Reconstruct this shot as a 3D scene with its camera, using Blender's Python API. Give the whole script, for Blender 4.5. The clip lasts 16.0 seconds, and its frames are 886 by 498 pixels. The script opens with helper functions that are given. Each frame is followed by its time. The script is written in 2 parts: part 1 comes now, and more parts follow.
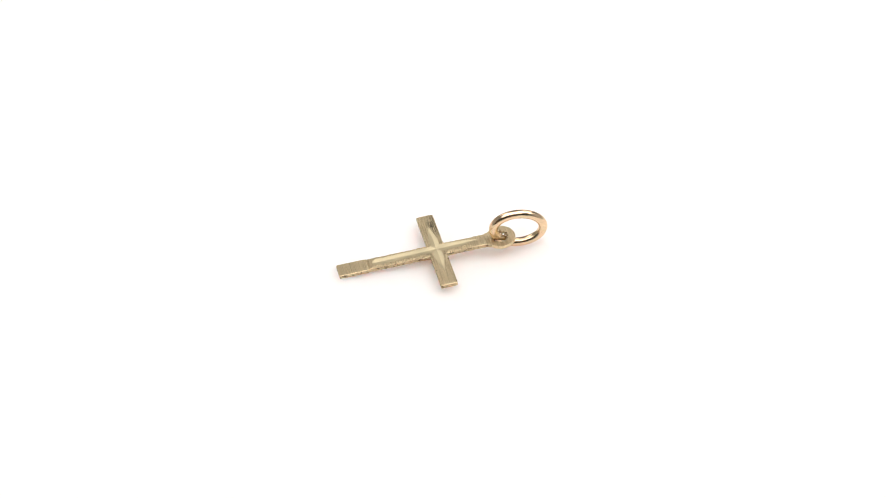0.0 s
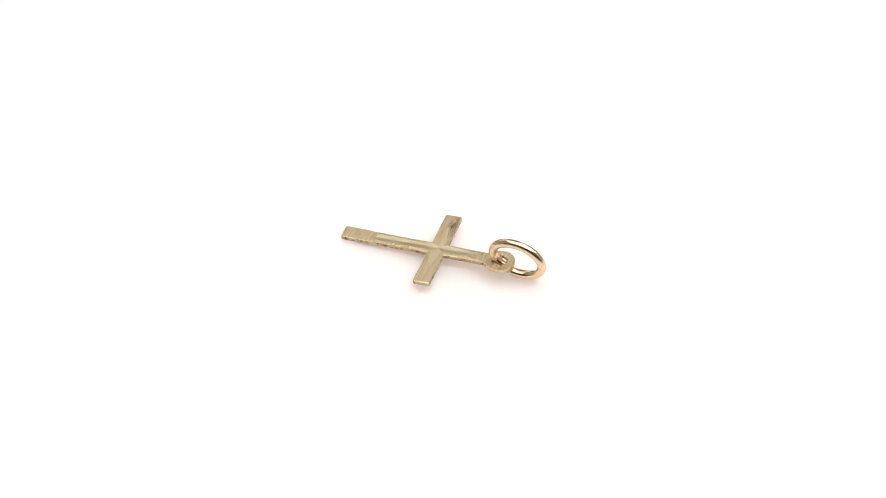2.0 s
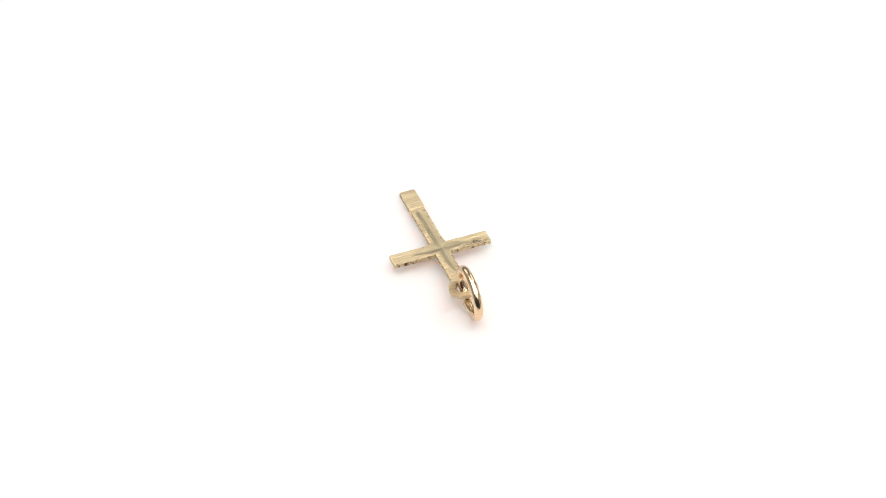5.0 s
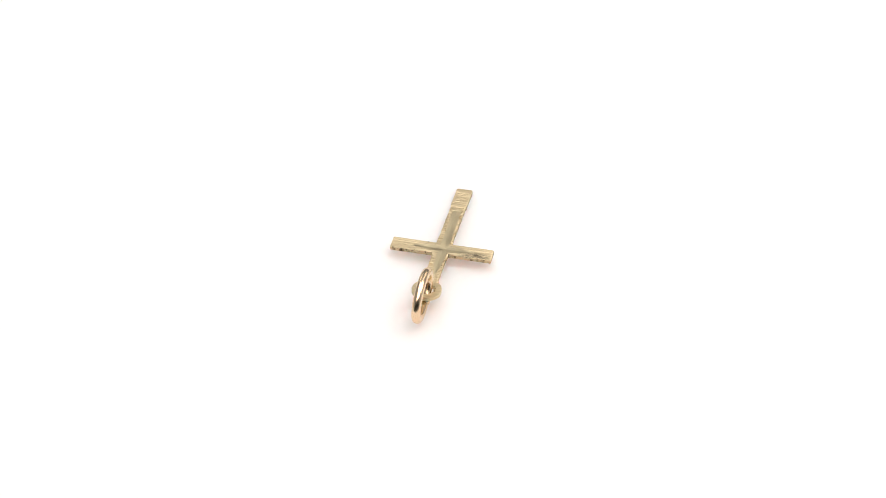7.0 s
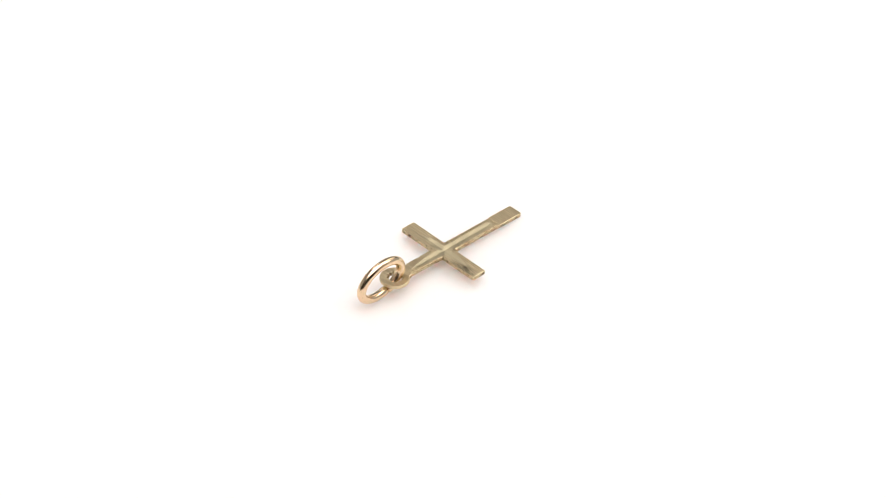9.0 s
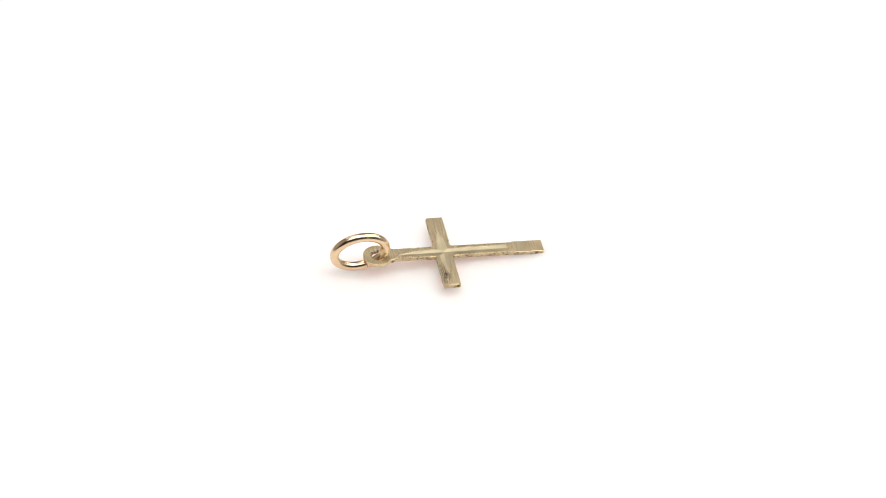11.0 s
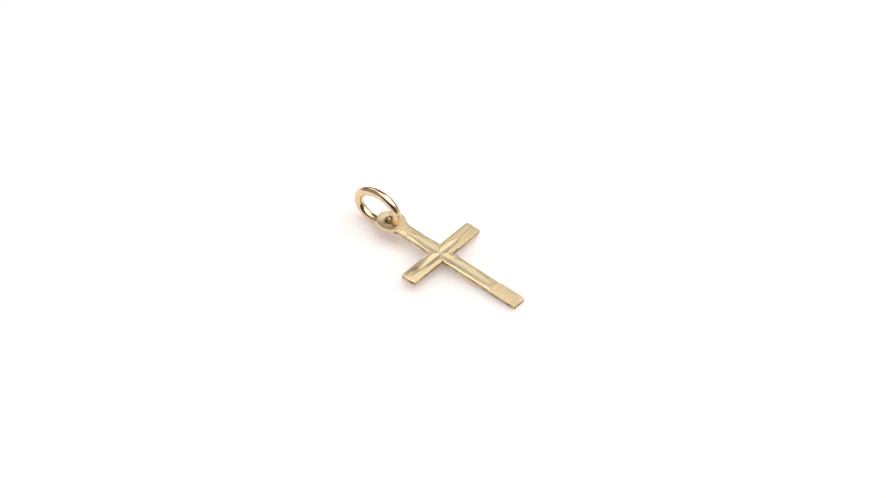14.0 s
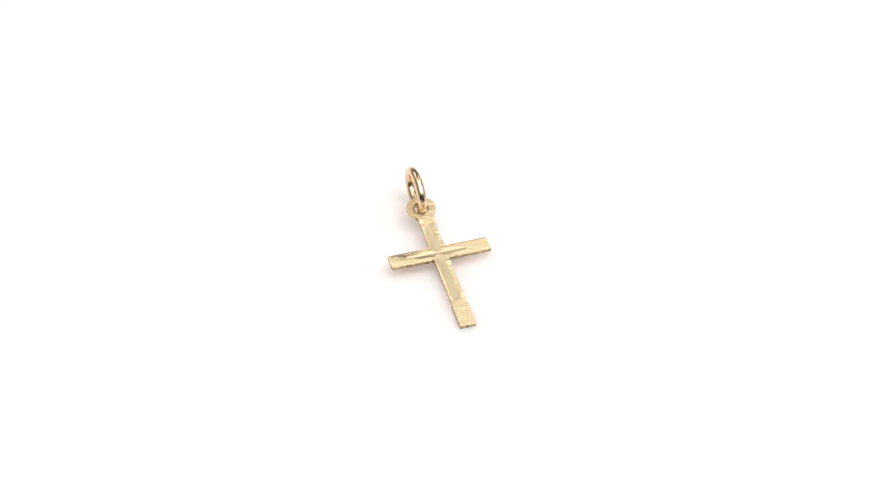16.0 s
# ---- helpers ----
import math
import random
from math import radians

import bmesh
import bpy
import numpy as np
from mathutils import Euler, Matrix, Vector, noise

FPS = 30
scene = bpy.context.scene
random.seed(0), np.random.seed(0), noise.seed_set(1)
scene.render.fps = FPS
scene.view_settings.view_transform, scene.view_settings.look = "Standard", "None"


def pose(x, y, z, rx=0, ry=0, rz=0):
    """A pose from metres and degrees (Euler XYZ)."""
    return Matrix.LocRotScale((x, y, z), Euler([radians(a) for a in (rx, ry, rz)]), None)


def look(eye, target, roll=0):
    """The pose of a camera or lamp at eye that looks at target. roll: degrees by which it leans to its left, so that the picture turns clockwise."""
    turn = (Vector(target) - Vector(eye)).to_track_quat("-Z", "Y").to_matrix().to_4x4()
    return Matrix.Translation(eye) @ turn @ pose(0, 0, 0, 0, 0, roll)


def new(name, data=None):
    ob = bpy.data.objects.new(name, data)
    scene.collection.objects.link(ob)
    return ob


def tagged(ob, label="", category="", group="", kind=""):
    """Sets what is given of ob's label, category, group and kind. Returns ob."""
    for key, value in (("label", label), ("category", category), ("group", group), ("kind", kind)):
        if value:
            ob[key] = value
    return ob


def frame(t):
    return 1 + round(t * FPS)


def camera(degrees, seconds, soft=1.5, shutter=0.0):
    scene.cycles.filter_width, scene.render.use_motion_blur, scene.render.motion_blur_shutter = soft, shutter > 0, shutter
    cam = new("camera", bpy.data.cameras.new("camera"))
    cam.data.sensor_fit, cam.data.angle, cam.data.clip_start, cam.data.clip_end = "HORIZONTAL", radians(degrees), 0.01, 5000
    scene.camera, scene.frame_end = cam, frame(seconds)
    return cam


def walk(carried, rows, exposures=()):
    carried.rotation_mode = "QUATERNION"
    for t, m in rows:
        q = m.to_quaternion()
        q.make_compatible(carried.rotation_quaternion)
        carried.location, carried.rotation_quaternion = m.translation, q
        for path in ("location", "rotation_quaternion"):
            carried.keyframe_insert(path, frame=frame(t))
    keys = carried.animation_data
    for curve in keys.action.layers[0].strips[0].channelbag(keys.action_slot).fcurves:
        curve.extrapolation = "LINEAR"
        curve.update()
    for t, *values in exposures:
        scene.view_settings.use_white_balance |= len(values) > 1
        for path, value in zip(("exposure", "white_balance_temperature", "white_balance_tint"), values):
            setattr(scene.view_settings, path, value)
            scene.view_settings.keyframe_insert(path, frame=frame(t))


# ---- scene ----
# A small gold cross pendant turns on a white turntable inside a white photo tent.
MM = 0.001
SPIN_START, SPIN_RATE = -75.53, -16.70  # degrees, degrees per second
AXIS_Z = 1.13 * MM  # height of the cross's upper face above the turntable at the axis

# ---- camera ----
cam = camera(16.37, 16.0, soft=0.92)
ELEVATION, DISTANCE = radians(42.22), 0.300
EYE = Vector((0, -DISTANCE * math.cos(ELEVATION), DISTANCE * math.sin(ELEVATION) + AXIS_Z))
AIM = Vector((0.299 * MM, 0.09 * MM * math.sin(ELEVATION), AXIS_Z + 0.09 * MM * math.cos(ELEVATION)))
walk(cam, [(0.0, look(EYE, AIM, 0.186)), (16.0, look(EYE, AIM, 0.186))])

# ---- light ----
scene.view_settings.exposure = -0.07
world = bpy.data.worlds.new("world")
world.use_nodes = True
world.node_tree.nodes["Background"].inputs[0].default_value = (0.9, 0.95, 1.0, 1)
world.node_tree.nodes["Background"].inputs[1].default_value = 0.02
scene.world = world


def softbox(name, eye, target, size_x, size_y, watts, colour):
    data = bpy.data.lights.new(name, "AREA")
    data.shape, data.size, data.size_y, data.energy, data.color = "RECTANGLE", size_x, size_y, watts, colour
    lamp = new(name, data)
    lamp.matrix_world = look(eye, target)
    return lamp


softbox("softbox_top", (0.05, -0.10, 0.62), (0.05, -0.10, 0), 0.76, 0.67, 4.9, (1.0, 0.985, 0.975))
softbox("lamp_right", (0.40, 0.05, 0.46), (0, 0, 0), 0.24, 0.24, 0.9, (1.0, 0.97, 0.93))
softbox("softbox_right", (0.30, 0.48, 0.40), (0, 0, 0), 0.27, 0.30, 0.52, (1.0, 0.98, 0.96))
softbox("softbox_left", (-0.27, 0.50, 0.365), (0, 0, 0), 0.27, 0.24, 0.42, (1.0, 0.98, 0.96))
# unseen fill pair, added to brighten the brushed gold at diagonal turns
softbox("back_fill_right", (0.22, 0.28, 0.61), (0, 0, 0), 0.18, 0.18, 0.29, (1.0, 0.98, 0.95))
softbox("back_fill_left", (-0.22, 0.28, 0.61), (0, 0, 0), 0.18, 0.18, 0.25, (1.0, 0.98, 0.95))


# ---- materials ----
def node_material(name):
    mat = bpy.data.materials.new(name)
    mat.use_nodes = True
    return mat, mat.node_tree.nodes, mat.node_tree.links, mat.node_tree.nodes["Principled BSDF"]


def mapped(nodes, links, scale, source="Object"):
    coords, mapping = nodes.new("ShaderNodeTexCoord"), nodes.new("ShaderNodeMapping")
    mapping.inputs["Scale"].default_value = scale
    links.new(coords.outputs[source], mapping.inputs["Vector"])
    return mapping.outputs["Vector"]


def noise_node(nodes, links, vector, scale=1.0, detail=4.0, rough=0.55):
    node = nodes.new("ShaderNodeTexNoise")
    node.inputs["Scale"].default_value, node.inputs["Detail"].default_value = scale, detail
    node.inputs["Roughness"].default_value = rough
    links.new(vector, node.inputs["Vector"])
    return node.outputs["Fac"]


def ramp(nodes, links, fac, stops):
    node = nodes.new("ShaderNodeValToRGB")
    while len(node.color_ramp.elements) < len(stops):
        node.color_ramp.elements.new(0.5)
    for element, (at, colour) in zip(node.color_ramp.elements, stops):
        element.position, element.color = at, (*colour, 1)
    links.new(fac, node.inputs["Fac"])
    return node.outputs["Color"]


def span(nodes, links, fac, a, b, lo, hi):
    node = nodes.new("ShaderNodeMapRange")
    for key, value in (("From Min", a), ("From Max", b), ("To Min", lo), ("To Max", hi)):
        node.inputs[key].default_value = value
    links.new(fac, node.inputs["Value"])
    return node.outputs["Result"]


def bump(nodes, links, bsdf, height, distance, strength=1.0):
    node = nodes.new("ShaderNodeBump")
    node.inputs["Distance"].default_value, node.inputs["Strength"].default_value = distance, strength
    links.new(height, node.inputs["Height"])
    links.new(node.outputs["Normal"], bsdf.inputs["Normal"])


def brushed_gold():
    """Pale yellow gold, brushed along the crossbar, with a smudge of tarnish on one arm."""
    mat, nodes, links, bsdf = node_material("brushed_gold")
    bsdf.inputs["Metallic"].default_value = 1.0
    strokes = noise_node(nodes, links, mapped(nodes, links, (350, 8000, 3000)), 1.0, 4.0, 0.65)
    broad = noise_node(nodes, links, mapped(nodes, links, (500, 1500, 500)), 1.0, 3.0)
    tone = ramp(nodes, links, broad, [(0.3, (0.655, 0.53, 0.335)), (0.7, (0.745, 0.61, 0.395))])
    # low strokes darker: groove shading put into the colour
    stroke_shade = ramp(nodes, links, strokes, [(0.36, (0.83, 0.81, 0.78)), (0.54, (1.05, 1.05, 1.04))])
    grained = nodes.new("ShaderNodeMix")
    grained.data_type, grained.blend_type = "RGBA", "MULTIPLY"
    grained.inputs["Factor"].default_value = 1.0
    links.new(tone, grained.inputs["A"])
    links.new(stroke_shade, grained.inputs["B"])
    # tarnish: a scratchy dark patch about a millimetre wide, near the end of the left arm
    centre = nodes.new("ShaderNodeVectorMath")
    centre.operation = "DISTANCE"
    links.new(mapped(nodes, links, (700, 1900, 0)), centre.inputs[0])
    centre.inputs[1].default_value = (-2.3, 0.95, 0)
    patch = span(nodes, links, centre.outputs["Value"], 0.4, 1.4, 1.0, 0.0)
    scratch = span(nodes, links, noise_node(nodes, links, mapped(nodes, links, (1300, 9000, 1000)), 1.0, 5.0, 0.65), 0.43, 0.54, 0.0, 0.9)
    both = nodes.new("ShaderNodeMath")
    both.operation = "MULTIPLY"
    links.new(patch, both.inputs[0])
    links.new(scratch, both.inputs[1])
    mix = nodes.new("ShaderNodeMix")
    mix.data_type = "RGBA"
    links.new(both.outputs[0], mix.inputs["Factor"])
    links.new(grained.outputs["Result"], mix.inputs["A"])
    mix.inputs["B"].default_value = (0.11, 0.09, 0.065, 1)
    links.new(mix.outputs["Result"], bsdf.inputs["Base Color"])
    links.new(span(nodes, links, strokes, 0.3, 0.7, 0.36, 0.48), bsdf.inputs["Roughness"])
    bsdf.inputs["Anisotropic"].default_value = 0.8
    bsdf.inputs["Anisotropic Rotation"].default_value = 0.25
    tangent = nodes.new("ShaderNodeTangent")
    tangent.direction_type, tangent.uv_map = "UV_MAP", "brush"
    links.new(tangent.outputs[0], bsdf.inputs["Tangent"])
    bump(nodes, links, bsdf, strokes, 0.030 * MM, 0.9)
    return mat


def polished_gold(name, colour, rough, relief):
    mat, nodes, links, bsdf = node_material(name)
    bsdf.inputs["Metallic"].default_value = 1.0
    broad = noise_node(nodes, links, mapped(nodes, links, (900, 900, 900)), 1.0, 4.0)
    low = tuple(0.93 * c for c in colour)
    links.new(ramp(nodes, links, broad, [(0.35, low), (0.65, colour)]), bsdf.inputs["Base Color"])
    links.new(span(nodes, links, broad, 0.3, 0.7, rough * 0.8, rough * 1.3), bsdf.inputs["Roughness"])
    fine = noise_node(nodes, links, mapped(nodes, links, (2500, 2500, 2500)), 1.0, 3.0)
    bump(nodes, links, bsdf, fine, relief, 0.5)
    return mat


def sawn_shaded_gold():
    """The cut edges: rough gold, with shade painted in as darker spots."""
    mat, nodes, links, bsdf = node_material("sawn_shaded_gold")
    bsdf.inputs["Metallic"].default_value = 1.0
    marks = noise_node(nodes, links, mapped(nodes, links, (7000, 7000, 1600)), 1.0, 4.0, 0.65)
    dark_spots = noise_node(nodes, links, mapped(nodes, links, (2700, 2700, 2200)), 1.0, 3.0, 0.6)
    links.new(ramp(nodes, links, dark_spots, [(0.31, (0.06, 0.04, 0.026)), (0.40, (0.28, 0.21, 0.125)), (0.49, (0.55, 0.44, 0.275)), (0.70, (0.66, 0.54, 0.34))]), bsdf.inputs["Base Color"])
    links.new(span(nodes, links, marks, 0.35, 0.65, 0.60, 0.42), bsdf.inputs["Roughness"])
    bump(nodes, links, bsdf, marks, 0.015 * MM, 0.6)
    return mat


def matt(name, low, high, scale, rough=0.6, relief=0.0, scatter=0.0):
    mat, nodes, links, bsdf = node_material(name)
    broad = noise_node(nodes, links, mapped(nodes, links, (scale,) * 3), 1.0, 5.0)
    links.new(ramp(nodes, links, broad, [(0.3, low), (0.7, high)]), bsdf.inputs["Base Color"])
    bsdf.inputs["Roughness"].default_value = rough
    if relief:
        bump(nodes, links, bsdf, noise_node(nodes, links, mapped(nodes, links, (scale * 40,) * 3), 1.0, 3.0), relief, 0.4)
    if scatter:
        # light spreads inside the translucent white plastic
        bsdf.inputs["Subsurface Weight"].default_value = 1.0
        bsdf.inputs["Subsurface Radius"].default_value = (1.0, 0.82, 0.78)
        bsdf.inputs["Subsurface Scale"].default_value = scatter
    return mat


GOLD_BRUSHED = brushed_gold()
GOLD_SAWN_SHADED = sawn_shaded_gold()
GOLD_CUT = polished_gold("diamond_cut_gold", (0.745, 0.63, 0.41), 0.40, 0.004 * MM)
GOLD_RING = polished_gold("polished_gold", (0.82, 0.625, 0.41), 0.215, 0.014 * MM)
WHITE_TOP = matt("white_acrylic", (0.88, 0.838, 0.828), (0.89, 0.850, 0.841), 12, 0.55, 0.01 * MM, 8.0 * MM)
WHITE_CLOTH = matt("white_tent_fabric", (0.44, 0.435, 0.43), (0.49, 0.485, 0.48), 9, 0.9)
GREY_CLOTH = matt("pale_grey_tent_fabric", (0.19, 0.19, 0.19), (0.22, 0.22, 0.215), 9, 0.9)
ROOM_GREY = matt("dim_room_paint", (0.11, 0.105, 0.10), (0.14, 0.13, 0.12), 3, 0.9)
TABLE_WHITE = matt("white_table_laminate", (0.74, 0.73, 0.72), (0.80, 0.79, 0.78), 5, 0.5)


# ---- building ----
def mesh_object(name, bm, material, parent=None, label="", smooth=False):
    bmesh.ops.recalc_face_normals(bm, faces=bm.faces)
    data = bpy.data.meshes.new(name)
    for face in bm.faces:
        face.smooth = smooth
    bm.to_mesh(data)
    bm.free()
    data.materials.append(material)
    ob = new(name, data)
    ob.parent = parent
    return tagged(ob, label) if label else ob


def part(name, bm, material, parent, label="", smooth=False):
    return mesh_object(name, bm, material, parent, label, smooth)


def slab(x0, x1, y0, y1, z0, z1):
    bm = bmesh.new()
    bmesh.ops.create_cube(bm, size=1.0)
    for v in bm.verts:
        v.co = Vector((x0 + (v.co.x + 0.5) * (x1 - x0), y0 + (v.co.y + 0.5) * (y1 - y0), z0 + (v.co.z + 0.5) * (z1 - z0)))
    return bm


def setting(name, bm, material, label, category):
    return tagged(mesh_object(name, bm, material), label, category, kind="structure")


# ---- the photo tent ----
FLOOR_Z = -0.030
setting("tabletop", slab(-1.2, 1.2, -1.2, 1.2, FLOOR_Z - 0.03, FLOOR_Z), TABLE_WHITE, "plain white laminate tabletop under the turntable", "tabletop")
setting("wall_back", slab(-0.62, 0.62, 0.60, 0.62, FLOOR_Z, 0.80), GREY_CLOTH, "plain pale grey fabric back of a photo tent", "wall")
setting("wall_left", slab(-0.62, -0.60, -0.45, 0.60, FLOOR_Z, 0.80), WHITE_CLOTH, "plain white fabric side of a photo tent", "wall")
setting("wall_right", slab(0.60, 0.62, -0.45, 0.60, FLOOR_Z, 0.80), WHITE_CLOTH, "plain white fabric side of a photo tent", "wall")
setting("ceiling", slab(-0.62, 0.62, -0.45, 0.62, 0.80, 0.82), WHITE_CLOTH, "plain white fabric top of a photo tent", "ceiling")
setting("wall_front", slab(-1.2, 1.2, -1.22, -1.2, FLOOR_Z, 1.6), ROOM_GREY, "plain dim wall of the room facing the tent", "wall")
setting("wall_west", slab(-1.22, -1.2, -1.2, 1.2, FLOOR_Z, 1.6), ROOM_GREY, "plain dim wall of the room beside the tent", "wall")
setting("wall_east", slab(1.2, 1.22, -1.2, 1.2, FLOOR_Z, 1.6), ROOM_GREY, "plain dim wall of the room beside the tent", "wall")
setting("wall_north", slab(-1.2, 1.2, 1.2, 1.22, FLOOR_Z, 1.6), ROOM_GREY, "plain dim wall of the room behind the tent", "wall")
setting("room_ceiling", slab(-1.22, 1.22, -1.22, 1.22, 1.6, 1.62), ROOM_GREY, "plain dim ceiling of the room over the tent", "ceiling")


def turntable():
    """A round white turntable: a bevelled top disc on a lower drum."""
    root = tagged(new("turntable"), "round white turntable that turns under the pendant", "turntable")
    for name, profile, material in (
        ("top_plate", [(0, 0), (0.1485, 0), (0.1496, -0.0004), (0.15, -0.0015), (0.15, -0.0085), (0.1492, -0.0098), (0.148, -0.010), (0, -0.010)], WHITE_TOP),
        ("drum", [(0, -0.0102), (0.12, -0.0102), (0.122, -0.012), (0.122, -0.028), (0.121, -0.030), (0, -0.030)], TABLE_WHITE),
    ):
        bm, steps, rings = bmesh.new(), 96, []
        for r, z in profile:
            if r == 0:
                rings.append([bm.verts.new((0, 0, z))])
            else:
                rings.append([bm.verts.new((r * math.cos(math.tau * k / steps), r * math.sin(math.tau * k / steps), z)) for k in range(steps)])
        for a, b in zip(rings, rings[1:]):
            for k in range(steps):
                n = (k + 1) % steps
                if len(a) == 1:
                    bm.faces.new((a[0], b[k], b[n]))
                elif len(b) == 1:
                    bm.faces.new((a[k], b[0], a[n]))
                else:
                    bm.faces.new((a[k], b[k], b[n], a[n]))
        part(name, bm, material, root)
    return root


# ---- the pendant ----
THICK = 0.38
ARM_LEFT, ARM_RIGHT, ARM_LOW, ARM_HIGH = -4.87, 5.17, -0.81, 0.85
FOOT, NECK, BAR_HALF = -9.86, 5.55, 0.80
TOOTH = 0.195  # spacing of the chatter marks
STEP_Y = -6.85  # above this the bar's margins are cut down
CUT_UP, CUT_DOWN, CUT_SIDE, CUT_HALF, CUT_SLOPE = 4.25, 6.5, 3.2, 0.42, 0.112


def bar_centre(y):
    return 0.14 + 0.015 * y


def smooth_step(a, b, v):
    v = min(1.0, max(0.0, (v - a) / (b - a)))
    return v * v * (3 - 2 * v)


def cut_width(along, length, taper):
    """Half the width of a polished cut, at a distance from the crossing."""
    return CUT_HALF * max(0.0, min(1.0, (length - along) / taper)) ** 0.8 if along < length else 0.0


def bar_cut(y):
    return cut_width(y, CUT_UP, 2.3) if y > 0 else cut_width(-y, CUT_DOWN, 0.35)


def arm_cut(x):
    return cut_width(abs(x), CUT_SIDE, 1.8)


def cut_depth(x, y):
    return CUT_SLOPE * max(0.0, bar_cut(y - 0.02) - abs(x), arm_cut(x) - abs(y - 0.02))


def n1(a, b, c=0.0):
    return noise.noise(Vector((a, b, c)))


def strokes(x, y):
    """Height of the brushing: long shallow scratches along the crossbar."""
    return 0.010 * n1(x * 0.15, y * 3.1) + 0.024 * n1(x * 0.3 + 7, y * 7.4, 3.1) + 0.016 * n1(x * 0.45 + 3, y * 13.0, 5.7)


def tooth_index(side, y):
    """Which tooth of the cutter's chatter a place on the bar's margin falls in, and how far along it."""
    place = y / TOOTH + 0.35 * n1(side * 5.0, y * 1.1)
    return math.floor(place), place - math.floor(place)


def tooth(side, y):
    """Depth of the chatter marks on the bar's margins: short notches across the edge, each a little different."""
    number, along = tooth_index(side, y)
    size = noise.cell(Vector((number * 1.37 + 0.5, side * 7.0, 3.0)))
    return (0.020 + 0.062 * size) * (1 - smooth_step(0.12, 0.75, along)) * smooth_step(0.0, 0.10, along)


def tooth_reach(side, y):
    number, _ = tooth_index(side, y)
    return 0.52 + 0.26 * noise.cell(Vector((number * 1.91 + 0.5, side * 9.0, 6.0)))


def bar_top(x, y):
    across = abs(x - bar_centre(y)) / BAR_HALF
    h = strokes(x, y)
    depth = cut_depth(x, y)
    near_arm = 1.0 - smooth_step(0.80, 1.0, abs(y - 0.02))
    if depth > 0:
        h = -depth - 0.014
    elif y > STEP_Y and y < 4.9:
        side = 1 if x > bar_centre(y) else -1
        fall = smooth_step(tooth_reach(side, y), 1.0, across) * (1 - near_arm)
        h = 0.5 * h - fall * 0.035 - smooth_step(tooth_reach(side, y) - 0.05, tooth_reach(side, y) + 0.06, across) * (1 - near_arm) * tooth(side, y)
    elif y <= STEP_Y:
        h = h * (0.35 + 0.85 * smooth_step(-9.75, -9.0, y)) + 0.004 - 0.025 * smooth_step(-9.6, FOOT, y)
    if depth <= 0:
        h -= 0.085 * math.exp(-(((y - STEP_Y - 0.03 * n1(x * 2.0, 3.0)) / 0.055) ** 2))
    h -= 0.035 * smooth_step(5.1, 5.5, y)
    return h - 0.03 * smooth_step(0.93, 1.0, across) * (1 - near_arm)


def arm_top(x, y):
    depth = cut_depth(x, y)
    if depth > 0:
        return -depth - 0.014
    edge = max(smooth_step(0.62, ARM_HIGH, y), smooth_step(-0.60, ARM_LOW, y))
    end = max(smooth_step(ARM_LEFT + 0.18, ARM_LEFT, x), smooth_step(ARM_RIGHT - 0.18, ARM_RIGHT, x))
    ragged = max(0.0, noise.cell(Vector((x * 4.0, 9.0 if y > 0 else 21.0, 1.0))) - 0.45)
    return strokes(x * 0.4 + 2, y * 1.25) - edge * (0.02 + 0.03 * ragged) - 0.03 * end


def bar_rough(x, y):
    """Where the bar's torn margins take the sawn gold with shade in its colour."""
    side = 1 if x > bar_centre(y) else -1
    number, along = tooth_index(side, y)
    torn = noise.cell(Vector((number * 2.3 + 0.5, side * 17.0, 4.0)))
    across = abs(x - bar_centre(y)) / BAR_HALF
    tick = torn > 0.15 and along < 0.20 + 0.18 * torn and across > tooth_reach(side, y) + 0.10 * torn
    return STEP_Y < y < 4.6 and abs(y) > 0.9 and (tick or (torn > 0.6 and along < 0.6 and across > 0.93))


def arm_rough(x, y):
    # random stretches of the arms' edges take the shade-painted gold too
    return abs(y - 0.02) > 0.70 and noise.cell(Vector((x * 7.0, 5.0 if y > 0 else 8.0, 4.0))) > 0.62


def relief_block(bm, us, vs, point, height, rough):
    """A closed block with a relief on top: point(u, v) gives x, y; the underside is flat with a small chamfer."""
    top, low = [], []
    for u in us:
        row_t, row_l = [], []
        for v in vs:
            x, y = point(u, v)
            row_t.append(bm.verts.new((x, y, height(x, y))))
            row_l.append(bm.verts.new((x, y, -THICK)))
        top.append(row_t)
        low.append(row_l)
    nu, nv = len(us), len(vs)
    for i in range(nu - 1):
        for j in range(nv - 1):
            cell = bm.faces.new((top[i][j], top[i + 1][j], top[i + 1][j + 1], top[i][j + 1]))
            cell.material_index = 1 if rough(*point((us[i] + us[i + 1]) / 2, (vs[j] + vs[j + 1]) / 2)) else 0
            bm.faces.new((low[i][j], low[i][j + 1], low[i + 1][j + 1], low[i + 1][j]))
    sides = []
    for i in range(nu - 1):
        sides.append(bm.faces.new((top[i][0], low[i][0], low[i + 1][0], top[i + 1][0])))
        sides.append(bm.faces.new((top[i][-1], top[i + 1][-1], low[i + 1][-1], low[i][-1])))
    for j in range(nv - 1):
        sides.append(bm.faces.new((top[0][j], top[0][j + 1], low[0][j + 1], low[0][j])))
        sides.append(bm.faces.new((top[-1][j], low[-1][j], low[-1][j + 1], top[-1][j + 1])))
    # side walls: their shade is put into the material's colour
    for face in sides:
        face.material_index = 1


def steps(a, b, size):
    n = max(2, round((b - a) / size))
    return [a + (b - a) * k / n for k in range(n + 1)]


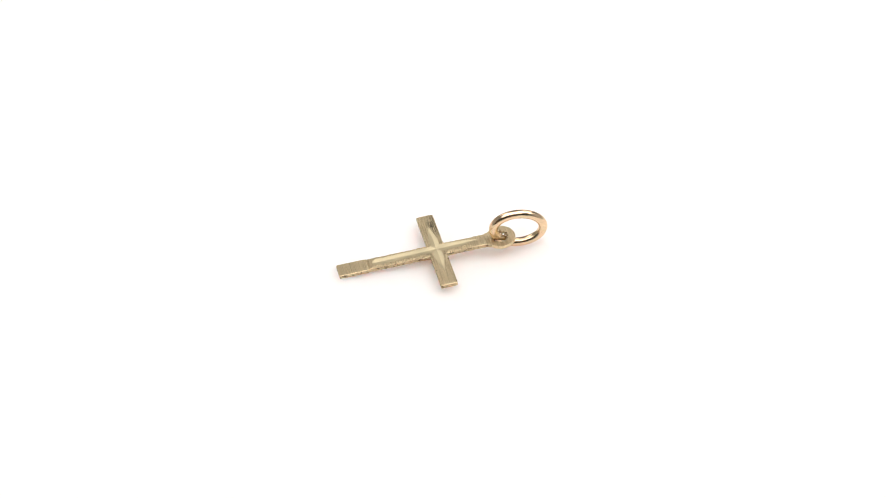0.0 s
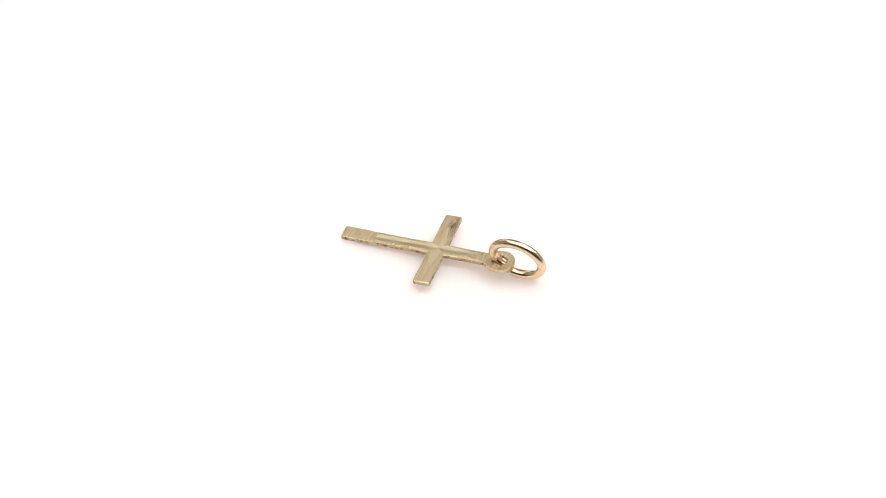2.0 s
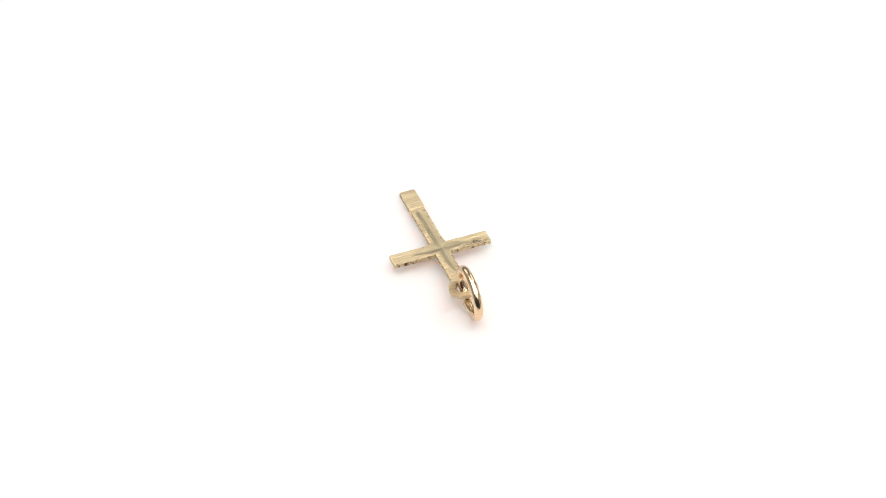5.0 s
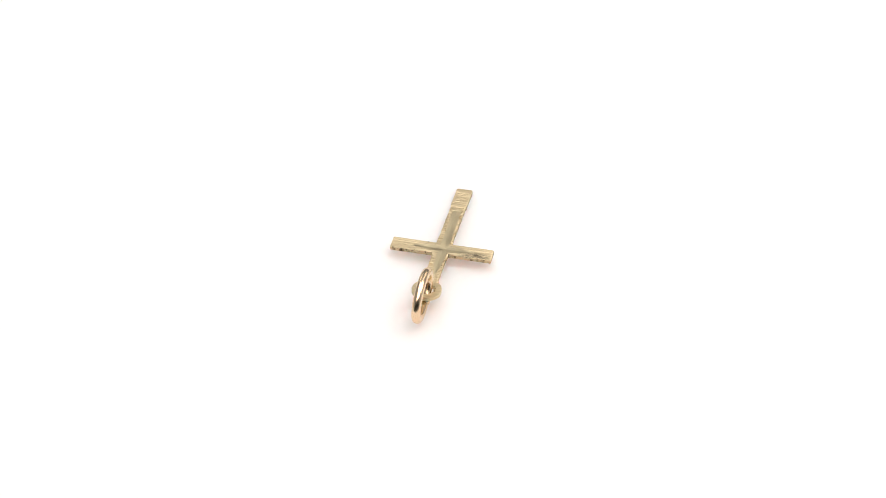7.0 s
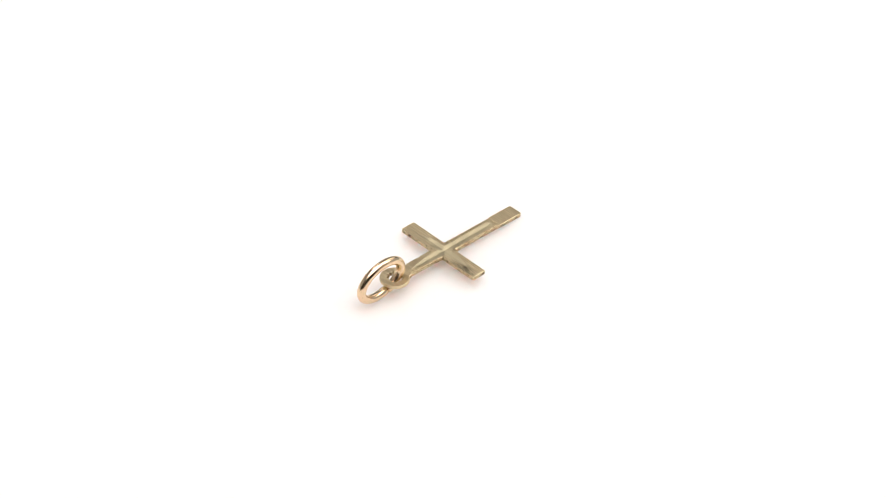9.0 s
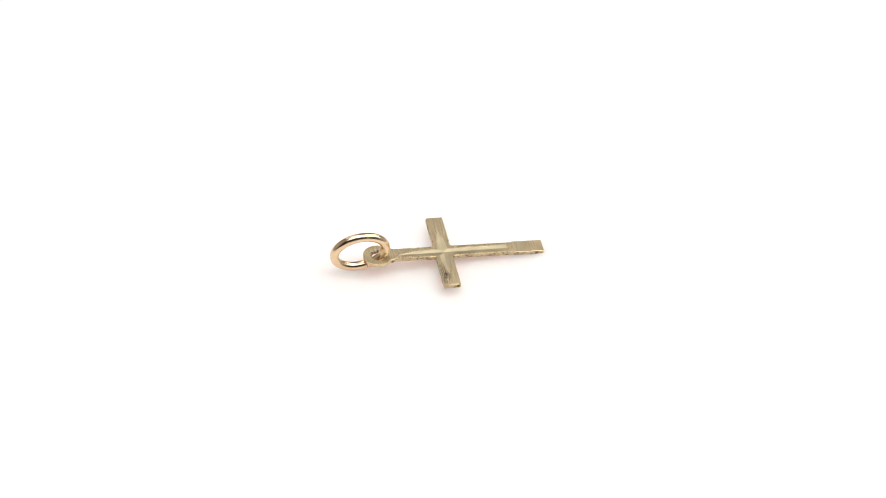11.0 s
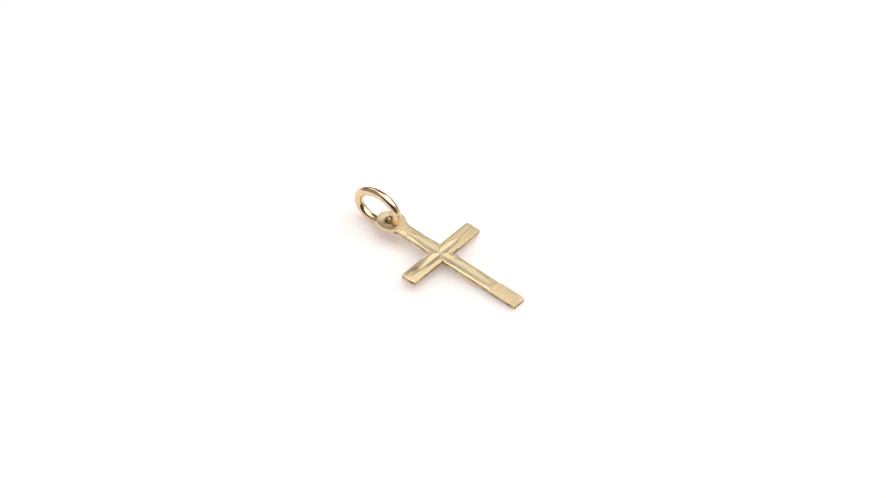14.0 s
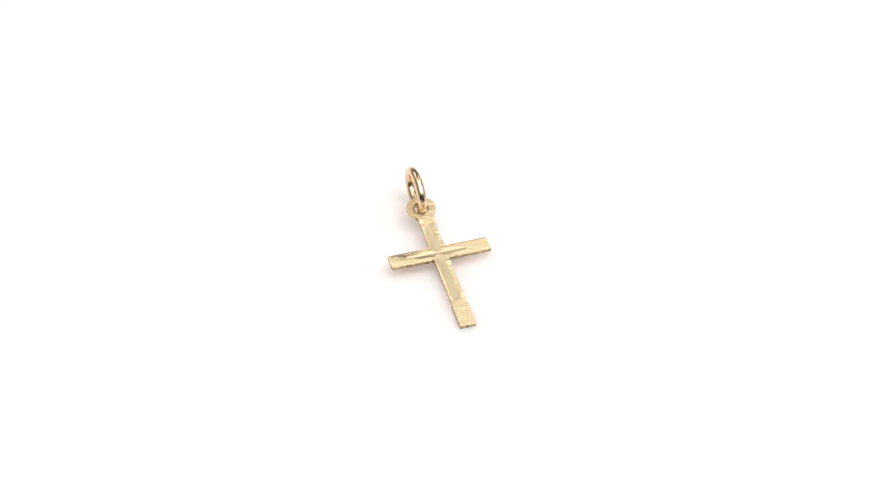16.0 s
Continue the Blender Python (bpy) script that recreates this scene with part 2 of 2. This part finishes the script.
def brush_uv(bm):
    layer = bm.loops.layers.uv.new("brush")
    for face in bm.faces:
        for loop in face.loops:
            loop[layer].uv = (loop.vert.co.x * 0.1, loop.vert.co.y * 0.1 + loop.vert.co.z * 0.05)


def scaled(bm):
    for v in bm.verts:
        v.co *= MM
    return bm


def plate_mesh():
    bm = bmesh.new()

    def bar_point(u, y):
        wander = 0.012 * n1(y * 1.7, 4.0 if u > 0 else 8.0) + (0.022 * (noise.cell(Vector((3.0 if u > 0 else 5.0, y * 7.0, 2.0))) - 0.5) if STEP_Y < y < 4.9 else 0.0)
        half = BAR_HALF + wander - 0.055 * (1 - smooth_step(STEP_Y, STEP_Y - 0.25, y)) * smooth_step(1.0, 2.0, abs(y)) + 0.17 * smooth_step(4.75, 5.4, y)
        tip = 0.10 * max(0.0, 1 - (y - FOOT) / 0.12) ** 2
        return bar_centre(y) + u * (half - tip), y

    def arm_point(x, v):
        mid, half = (ARM_HIGH + ARM_LOW) / 2, (ARM_HIGH - ARM_LOW) / 2
        ends = min(x - ARM_LEFT, ARM_RIGHT - x)
        half += 0.012 * n1(x * 1.9, 2.0 if v > 0 else 6.0) - 0.09 * max(0.0, 1 - ends / 0.12) ** 2
        return x, mid + v * half

    relief_block(bm, steps(-1, 1, 0.05), steps(FOOT, NECK, 0.025), bar_point, bar_top, bar_rough)
    relief_block(bm, steps(ARM_LEFT, 0.14 - BAR_HALF, 0.06), steps(-1, 1, 0.03), arm_point, arm_top, arm_rough)
    relief_block(bm, steps(0.14 + BAR_HALF, ARM_RIGHT, 0.06), steps(-1, 1, 0.03), arm_point, arm_top, arm_rough)
    brush_uv(bm)
    return scaled(bm)


def cut_mesh(direction):
    """One arm of the polished four-pointed star: a shallow V that starts in a mitre at the crossing."""
    length = {"up": CUT_UP, "down": CUT_DOWN}.get(direction, CUT_SIDE)
    bm, rows = bmesh.new(), []
    for a in steps(0.0, length, 0.05):
        if direction in ("up", "down"):
            y = a if direction == "up" else -a
            half, lift = min(bar_cut(y if a else 1e-6), a), bar_cut(y if a else 1e-6)
            line = [(k * half, y + 0.02, -CUT_SLOPE * (lift - abs(k) * half)) for k in (-1, -0.5, 0, 0.5, 1)]
        else:
            x = a if direction == "right" else -a
            half, lift = min(arm_cut(x), a), arm_cut(x)
            line = [(x, 0.02 + k * half, -CUT_SLOPE * (lift - abs(k) * half)) for k in (-1, -0.5, 0, 0.5, 1)]
        rows.append([bm.verts.new(p) for p in line])
    for a, b in zip(rows, rows[1:]):
        for k in range(4):
            bm.faces.new((a[k], a[k + 1], b[k + 1], b[k]))
    bmesh.ops.remove_doubles(bm, verts=bm.verts, dist=1e-5)
    for face in bm.faces:
        face.normal_update()
        if face.normal.z < 0:
            face.normal_flip()
    return scaled(bm)


LOOP_X, LOOP_Y, LOOP_R, HOLE_X, HOLE_Y, HOLE_R = 0.24, 6.45, 1.45, 0.20, 6.40, 0.70


def loop_mesh():
    """The flat eyelet at the top of the cross, with a roughly drilled hole."""
    bm, n, rings = bmesh.new(), 72, []
    for radius_out, radius_in, mix, z in (
        (0, 0.03, 1.0, -0.40), (0, 0.0, 1.0, -0.22), (0, 0.0, 1.0, -0.13), (0, 0.09, 1.0, -0.045), *((-0.045 * (1 - k / 10), 0.10 * k / 10, k / 10, -0.022) for k in range(9, -1, -1)),
        (-0.012, 0, 0.0, -0.035), (0, 0, 0.0, -0.06), (0, 0, 0.0, -0.36), (-0.05, 0, 0.0, -0.405),
    ):
        ring = []
        for k in range(n):
            a = math.tau * k / n
            flute = 0.09 * math.cos(13 * a) * (1 if mix == 1.0 else 0) + 0.02 * n1(math.cos(a) * 3, math.sin(a) * 3, z * 9)
            outer = LOOP_R + radius_out + 0.025 * n1(math.cos(a) * 2.2, math.sin(a) * 2.2, 1.7)
            inner = HOLE_R + radius_in + flute
            x = (1 - mix) * (LOOP_X + outer * math.cos(a)) + mix * (HOLE_X + inner * math.cos(a))
            y = (1 - mix) * (LOOP_Y + outer * math.sin(a)) + mix * (HOLE_Y + inner * math.sin(a))
            ring.append(bm.verts.new((x, y, z + (strokes(x, y) if -0.06 < z else 0))))
        rings.append(ring)
    for a, b in zip(rings, rings[1:] + rings[:1]):
        for k in range(n):
            m = (k + 1) % n
            face = bm.faces.new((a[k], a[m], b[m], b[k]))
            # hole wall in the dark-spotted gold, which stands in for its shade
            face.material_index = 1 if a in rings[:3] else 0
    brush_uv(bm)
    return scaled(bm)


RING_CENTRE = Vector((-0.0438, 7.892, 1.136))
RING_LONG, RING_HIGH, RING_WIRE, RING_LEAN, RING_TURN, RING_ROLL, SEAM = 2.53, 1.77, 0.440, 90.1, -1.74, -11.7, 4.58


def jump_ring_mesh(lift):
    """An oval ring of round wire, its two cut ends meeting in a narrow seam."""
    lean, turn, roll = radians(RING_LEAN), radians(RING_TURN), radians(RING_ROLL)
    normal = Vector((math.sin(lean) * math.cos(turn), math.sin(lean) * math.sin(turn), math.cos(lean)))
    up = (Vector((0, 0, 1)) - normal * normal.z).normalized()
    side = up.cross(normal)
    u, v = side * math.cos(roll) + up * math.sin(roll), up * math.cos(roll) - side * math.sin(roll)
    bm, rows, n, m = bmesh.new(), [], 128, 20
    seam, gap = SEAM, 0.010
    for i in range(n + 1):
        a = seam + gap + (math.tau - 2 * gap) * i / n
        centre = RING_CENTRE + u * RING_LONG * math.cos(a) + v * RING_HIGH * math.sin(a)
        ahead = (-u * RING_LONG * math.sin(a) + v * RING_HIGH * math.cos(a)).normalized()
        out = ahead.cross(normal)
        near_end = min(i, n - i)
        wire = RING_WIRE * (0.90 if near_end == 0 else 0.98 if near_end == 1 else 1.0)
        shift = normal * 0.055 * (1 if i < n / 2 else -1) * max(0.0, 1 - near_end / 14)
        rows.append([bm.verts.new(centre + shift + wire * (out * math.cos(math.tau * k / m) + normal * math.sin(math.tau * k / m))) for k in range(m)])
    for a, b in zip(rows, rows[1:]):
        for k in range(m):
            bm.faces.new((a[k], a[(k + 1) % m], b[(k + 1) % m], b[k]))
    bm.faces.new(rows[0])
    bm.faces.new(rows[-1])
    low = min(vert.co.z for vert in bm.verts)
    for vert in bm.verts:
        vert.co.z += lift - low
    return scaled(bm)


def pendant():
    root = tagged(new("cross_pendant"), "small brushed yellow gold cross pendant lying on a white turntable", "pendant")
    plate = part("cross_plate", plate_mesh(), GOLD_BRUSHED, root, "flat brushed pale gold cross with a tarnish smudge")
    plate.data.materials.append(GOLD_SAWN_SHADED)
    plate.matrix_basis = pose(-0.300 * MM, -0.309 * MM, AXIS_Z, 4.125, 0.710, 0)
    for direction in ("up", "down", "left", "right"):
        part("diamond_cut", cut_mesh(direction), GOLD_CUT, plate, "polished V-shaped cut of a four-pointed star")
    eyelet = part("eyelet", loop_mesh(), GOLD_BRUSHED, plate, "flat round eyelet with a rough drilled hole")
    eyelet.data.materials.append(GOLD_SAWN_SHADED)
    part("jump_ring", jump_ring_mesh(0.0), GOLD_RING, root, "polished rose-tinted gold oval jump ring", smooth=True)
    # the lower edge of the foot rests on the turntable
    low = min((plate.matrix_basis @ v.co).z for v in plate.data.vertices)
    plate.location.z -= low
    return root


table_thing = turntable()
pendant_thing = pendant()


def motions():
    rows = [(t * 0.5, pose(0, 0, 0, 0, 0, SPIN_START + SPIN_RATE * t * 0.5)) for t in range(33)]
    walk(table_thing, rows)
    walk(pendant_thing, rows)


motions()
